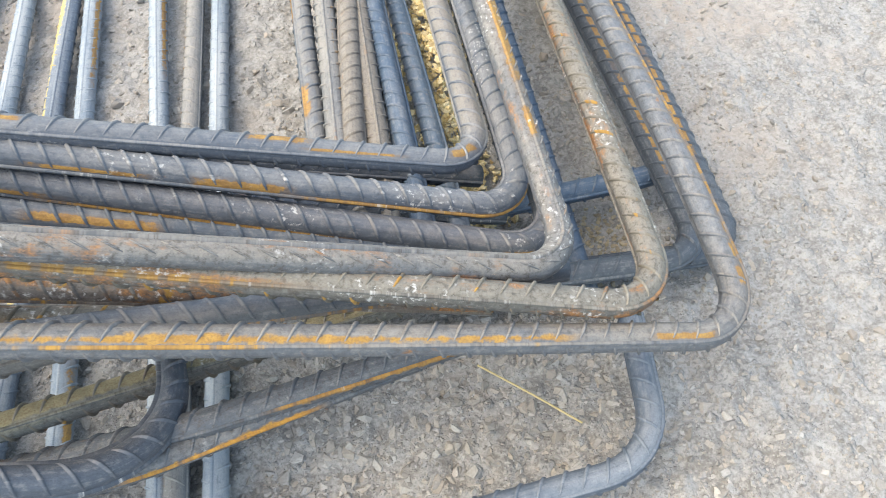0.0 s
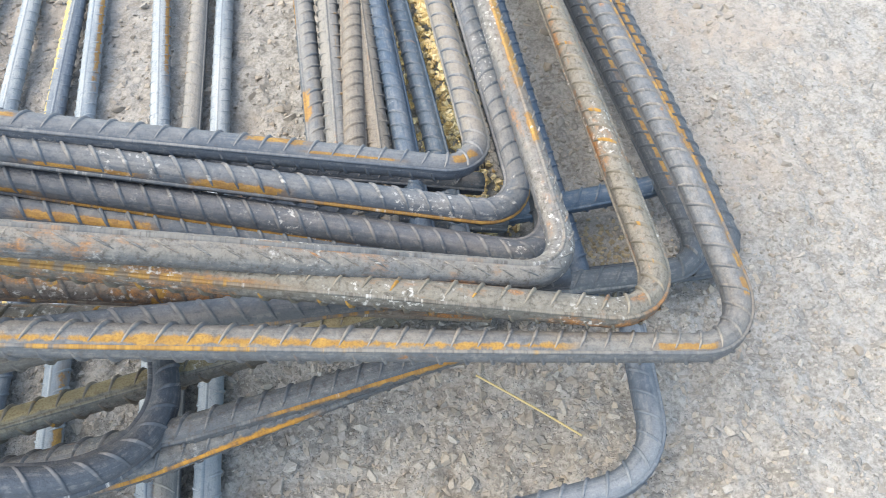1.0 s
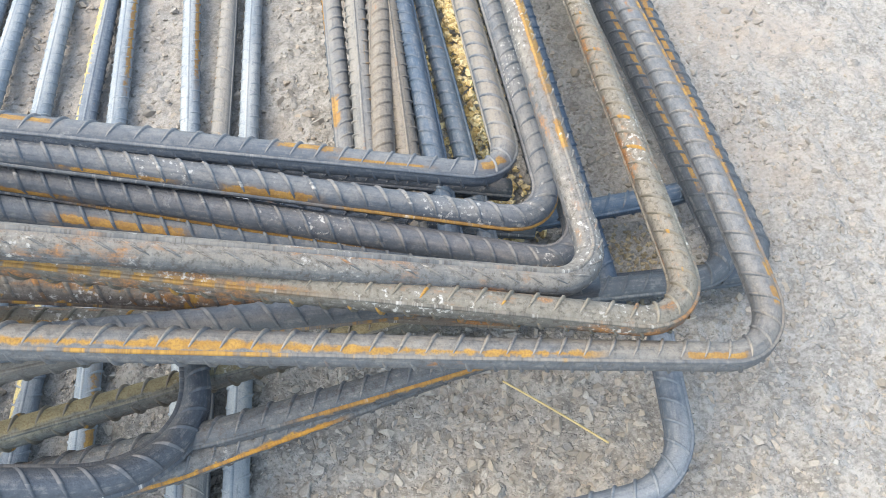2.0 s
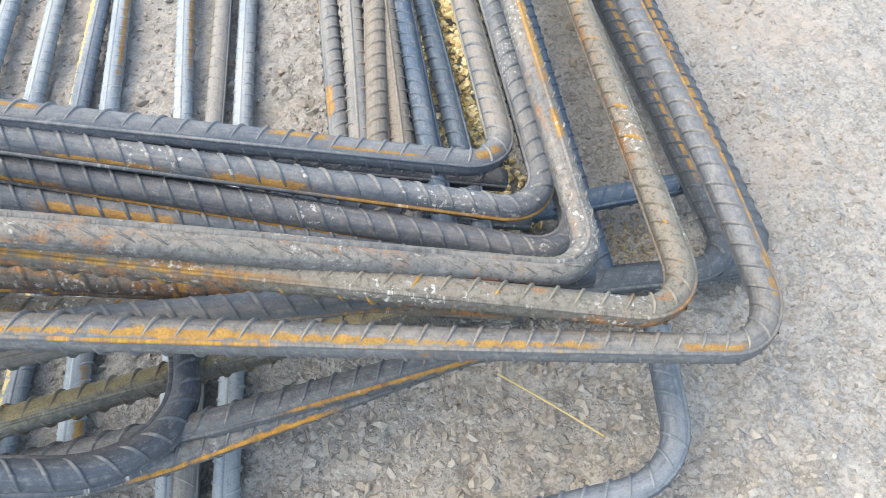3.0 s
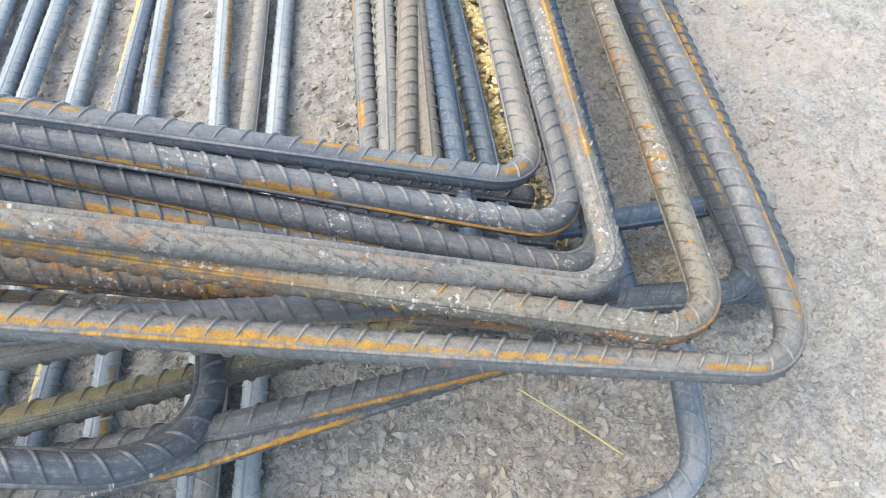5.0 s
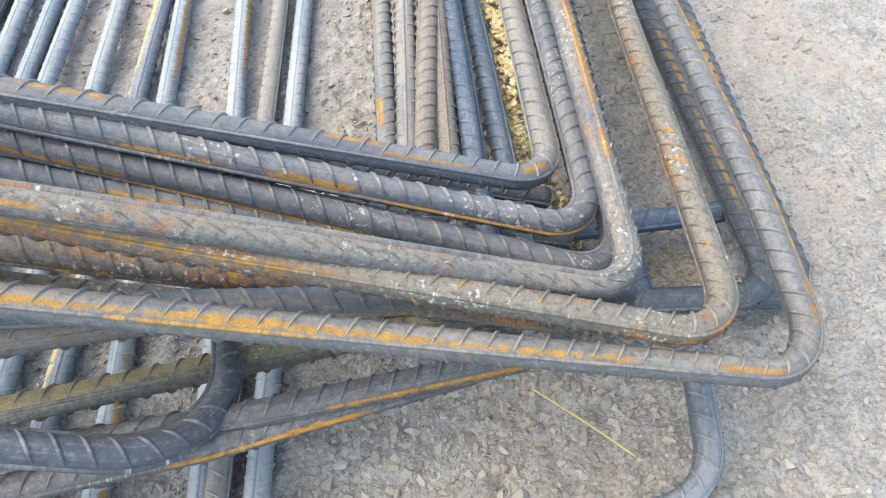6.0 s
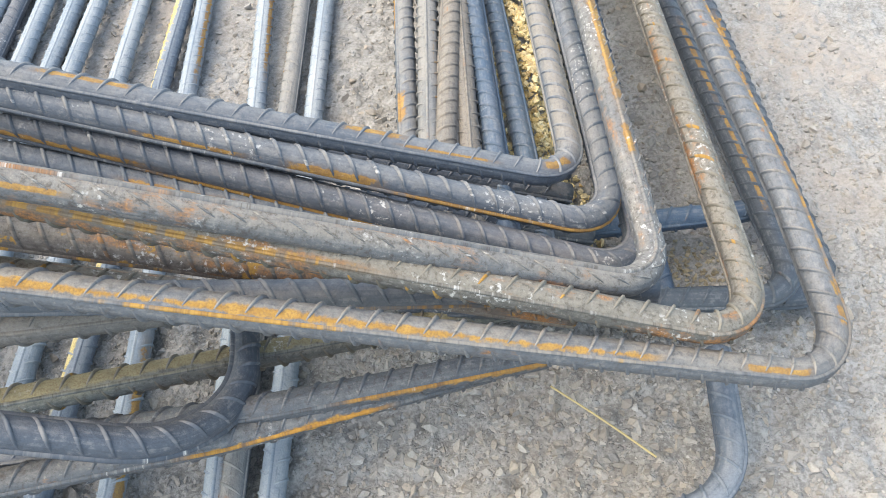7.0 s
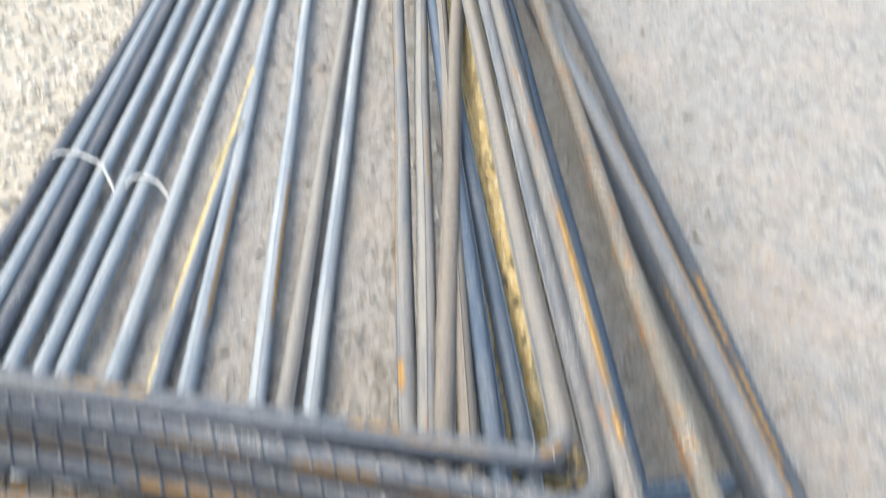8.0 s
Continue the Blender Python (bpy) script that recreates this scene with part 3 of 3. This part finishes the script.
rebar("straight_rebar", ((-0.1354, 0.12, 0.0104), (-0.2576, 1.95, 0.0083)), M_LINE, ridge=1.3, stripe_at=-1.2, rib=0.6, ridge_height=0.0005, label="straight dusty ribbed steel bar lying on the ground")
rebar("straight_rebar", ((-0.1399, 0.12, 0.008), (-0.3546, 1.95, 0.014)), M_PALEMARK, ridge=0.1, stripe_at=0, rib=0.6, ridge_height=0.0005, label="straight bright blue-grey steel bar lying on the ground")
rebar("straight_rebar", ((-0.2053, 0.12, 0.0083), (-0.4089, 1.95, 0.0101)), M_PALEMARK, ridge=0, stripe_at=0, rib=0.6, ridge_height=0.0005, label="straight bright blue-grey steel bar lying on the ground")
rebar("straight_rebar", ((-0.2535, 0.12, 0.009), (-0.3186, 1.126, 0.0089)), M_YELLOW, ridge=0.3, stripe_at=-0.8, rib=0.6, ridge_height=0.0005, label="straight bar with a yellow highlight painted along its side, lying on the ground")
rebar("straight_rebar", ((-0.2853, 0.12, 0.0098), (-0.442, 1.95, 0.0079)), M_PALE, ridge=0.1, stripe_at=0, rib=0.6, ridge_height=0.0005, label="straight bright blue-grey steel bar lying on the ground")
rebar("straight_rebar", ((-0.3381, 0.193, 0.0131), (-0.4752, 1.95, 0.0111)), M_PALE, ridge=0, stripe_at=0, rib=0.6, ridge_height=0.0005, label="straight bright blue-grey steel bar lying on the ground")
rebar("straight_rebar", ((-0.3629, 0.193, 0.008), (-0.5067, 1.95, 0.01)), M_PALE, ridge=0.2, stripe_at=0, rib=0.6, ridge_height=0.0005, label="straight bright blue-grey steel bar lying on the ground")
rebar("straight_rebar", ((-0.3862, 0.193, 0.012), (-0.5536, 1.95, 0.007)), M_PALE, ridge=0.1, stripe_at=0, rib=0.6, ridge_height=0.0005, label="straight bright blue-grey steel bar lying on the ground")
rebar("straight_rebar", ((-0.4142, 0.193, 0.0091), (-0.5799, 1.95, 0.0091)), M_DARK, ridge=1.4, stripe_at=0, rib=0.6, ridge_height=0.0005, label="straight dark ribbed steel bar lying on the ground")
rebar("straight_rebar", ((-0.4377, 0.193, 0.009), (-0.5918, 1.95, 0.014)), M_PALE, ridge=0.2, stripe_at=0, rib=0.6, ridge_height=0.0005, label="straight bright blue-grey steel bar lying on the ground")
rebar("straight_rebar", ((-0.4763, 0.193, 0.008), (-0.6027, 1.95, 0.01)), M_DARK, ridge=1.4, stripe_at=0, rib=0.6, ridge_height=0.0005, label="straight dark ribbed steel bar lying on the ground")
rebar("bent_rebar", ((-0.279, 0.189, 0.19), (-0.112, 0.214, 0.092), (-0.155, 0.4, 0.062)), M_DARK, ridge=-0.55, stripe_at=0, bend=0.062, lean=0.0055, ridge_height=0.0017, label="dark steel bar bent into a wide hook")
rebar("straight_rebar", ((-0.312, 0.211, 0.118), (-0.141, 0.28, 0.072), (0.02, 0.344, 0.03)), M_KHAKI, ridge=0.2, stripe_at=-0.75, rib_mat=M_YELLOWTIP, label="greenish dusty ribbed bar with rust-tipped ribs")
rebar("straight_rebar", ((-0.244, 0.224, 0.078), (-0.105, 0.245, 0.084), (0.039, 0.292, 0.058)), M_SLANT, ridge=0.6, stripe_at=0.7, label="slanting dark bar with an orange rust stripe")
rebar("straight_rebar", ((-0.254, 0.197, 0.085), (-0.128, 0.228, 0.08), (0.007, 0.284, 0.055)), M_DARKSTRIPE, ridge=0.8, stripe_at=0.85, label="slanting dark bar with a bright orange lower edge")
rebar("straight_rebar", ((-0.305, 0.239, 0.15), (-0.214, 0.258, 0.14), (-0.105, 0.303, 0.1)), M_TAN, ridge=0.4, stripe_at=0, label="dusty pale bar passing under the stack")
rebar("straight_rebar", ((-0.325, 0.199, 0.09), (-0.229, 0.219, 0.08), (-0.181, 0.241, 0.06)), M_BLUE, ridge=0.4, stripe_at=0, label="pale blue steel bar lying low")
rebar("bent_rebar", ((-0.011, 0.192, 0.03), (0.141, 0.217, 0.03), (0.144, 0.311, 0.03)), M_HOOK, ridge=1, stripe_at=0, bend=0.042, label="blue-grey bar end bent into a hook on the ground")
rebar("bent_rebar", ((-0.53, 0.235, 0.012), (-0.47, 0.235, 0.273), (-0.098, 0.298, 0.1)), M_TANRUST, ridge=1.3, stripe_at=-0.3, rib_mat=M_YELLOWTIP, label="khaki dusty bent bar with rust-tipped ribs")
rebar("bent_rebar", ((-0.53, 0.348, 0.012), (-0.47, 0.348, 0.276), (0.06, 0.422, 0.05)), M_DARK, ridge=0.8, stripe_at=0, label="dark bent bar under the upper bars")
rebar("bent_rebar", ((-0.53, 0.347, 0.012), (-0.47, 0.347, 0.225), (0.073, 0.392, 0.045)), M_DARK, ridge=0.9, stripe_at=0, label="dark bent bar hidden low in the stack")
rebar("bent_rebar", ((-0.53, 0.338, 0.012), (-0.47, 0.338, 0.19), (-0.266, 0.339, 0.15), (-0.02, 0.325, 0.105)), M_RUST, ridge=0.9, stripe_at=0.2, lean=-0.0055, label="rusty brown bent bar low in the stack")

# ---- pale aggregate beside the bars, coloured as sunlit ----
def heap_height(x, y):
    x, y = np.asarray(x, float), np.asarray(y, float)
    edge = -0.50 - 0.085 * (y - 0.7) - x
    fade = np.clip((y - 0.25) / 0.5, 0, 1) * np.clip((3.4 - y) / 0.9, 0, 1) * np.clip((x + 2.6) / 1.0, 0, 1)
    return relief(x, y) + 0.10 * np.clip(edge / 0.6, 0, 1) ** 1.2 * fade - 0.012 * (1 - np.clip(fade * 8, 0, 1))


def heap_sheet():
    rows = [(y, np.linspace(-0.49 - 0.085 * (y - 0.7), -2.6, 60)) for y in np.linspace(0.3, 3.4, 90)]
    verts = [(x, y, float(heap_height(x, y)) - 0.002) for y, xs in rows for x in xs]
    faces = [(i * 60 + j, i * 60 + j + 1, (i + 1) * 60 + j + 1, (i + 1) * 60 + j) for i in range(89) for j in range(59)]
    return tagged(new("aggregate_heap", mesh_from("aggregate_heap", verts, faces, M_HEAP)), "low spread of pale crushed stone with sunlight in its cream colour", "gravel", kind="stuff")


heap_sheet()
N = 9000
hy = rng.uniform(0.5, 2.4, N)
hx = -0.505 - 0.085 * (hy - 0.7) - rng.random(N) ** 1.3 * 0.8
tagged(scatter("aggregate", hx, hy, rng.uniform(0.004, 0.0085, N), M_HEAP, 9, 0.15, heap_height), "pale crushed stone aggregate, its cream colour painted for sunlight", "gravel", kind="stuff")

# golden chips heaped in the gap between two bars, coloured bright as if sunlit, and a few under the bends
N = 6500
cy = rng.uniform(0.40, 1.5, N)
off = rng.normal(0, 1, N)
cx = 0.052 - 0.095 * (cy - 0.42) + off * 0.014
bank = lambda x, y: relief(x, y) + 0.050 * np.exp(-(((x - 0.052 + 0.095 * (y - 0.42)) / 0.017) ** 2)) * np.clip((y - 0.40) / 0.15, 0, 1)
tagged(scatter("golden_chips", cx, cy, rng.uniform(0.0018, 0.005, N), M_SUNLIT_CHIPS, 13, 0.05, bank), "golden dry chips heaped between the bars, brightened in colour for sunlight", "chips", kind="stuff")
N = 200
cx, cy = rng.normal(0.145, 0.018, N), rng.normal(0.392, 0.016, N)
tagged(scatter("pale_chips", cx, cy, rng.uniform(0.001, 0.0032, N), M_DRY, 14, 0.1), "yellowish chips on the ground inside a bend", "chips", kind="stuff")


# ---- larger loose stones ----
STONE_MESHES = []
for k, (v, f) in enumerate(CHIPS):
    STONE_MESHES.append(mesh_from("stone", v.tolist(), f, M_STONE, False))


def stone(x, y, r, parent=None, label="", mesh=None, mat=None):
    z = float(relief(x, y))
    me = mesh or STONE_MESHES[random.randrange(len(STONE_MESHES))]
    ob = new("stone", me)
    ob.matrix_world = Matrix.LocRotScale((x, y, z + r * 0.08), Euler((random.uniform(-0.4, 0.4), random.uniform(-0.4, 0.4), random.uniform(0, 6.3))), (r, r, r))
    if parent:
        ob.parent = parent
    else:
        tagged(ob, label, "stone", "loose stones")
    return ob


for x, y, r in ((0.193, 0.289, 0.0042), (0.077, 0.274, 0.006), (0.006, 0.669, 0.006), (0.278, 0.656, 0.008), (0.300, 0.636, 0.007),
                (0.207, 0.601, 0.005), (0.050, 0.298, 0.003), (0.215, 0.301, 0.005), (0.115, 0.289, 0.005),
                (0.223, 0.738, 0.011), (0.375, 0.916, 0.012), (-0.232, 1.147, 0.016), (-0.252, 0.924, 0.011)):
    stone(x, y, r, None, "small pale broken stone lying on the dusty ground")
stone(-0.269, 0.239, 0.014, None, "pale angular stone lying under the bars")
stone(-0.250, 0.229, 0.012, None, "reddish brown stone lying under the bars")
for _ in range(280):
    x, y = random.uniform(-0.3, 0.5), 0.14 + 0.8 * random.random() ** 1.4
    stone(x, y, random.uniform(0.0024, 0.0056), ground)


# ---- straw and tie wire ----
def strand(name, pts, radius, mat, label, category):
    p, s = resample(rounded(pts, 0.03), 0.004)
    t, a, b = frames_along(p)
    seg = 6
    ang = np.arange(seg) / seg * 2 * np.pi
    ring = p[:, None, :] + radius * (np.cos(ang)[None, :, None] * a[:, None, :] + np.sin(ang)[None, :, None] * b[:, None, :])
    n = len(p)
    faces = [(i * seg + j, (i + 1) * seg + j, (i + 1) * seg + (j + 1) % seg, i * seg + (j + 1) % seg) for i in range(n - 1) for j in range(seg)]
    faces += [tuple(range(seg)), tuple((n - 1) * seg + k for k in range(seg))[::-1]]
    return tagged(new(name, mesh_from(name, ring.reshape(-1, 3).tolist(), faces, mat)), label, category)


strand("straw", ((0.045, 0.302, 0.004), (0.068, 0.283, 0.007), (0.084, 0.271, 0.006), (0.105, 0.256, 0.002)), 0.0007, M_STRAW, "dry yellow straw stalk lying on the ground", "straw")
strand("straw", ((-0.311, 0.853, 0.020), (-0.308, 0.898, 0.022), (-0.300, 0.969, 0.019)), 0.0012, M_STRAW, "dry pale straw stalk lying across a bar", "straw")
strand("tie_wire", ((-0.535, 0.905, 0.004), (-0.521, 0.908, 0.021), (-0.488, 0.901, 0.022), (-0.450, 0.876, 0.022), (-0.418, 0.828, 0.004)), 0.0018, M_WIRE, "pale tie wire looped over a row of steel bars", "wire")
strand("tie_wire", ((-0.415, 0.837, 0.005), (-0.405, 0.842, 0.021), (-0.392, 0.847, 0.023), (-0.368, 0.834, 0.022), (-0.343, 0.807, 0.004)), 0.0018, M_WIRE, "pale tie wire looped over two steel bars", "wire")
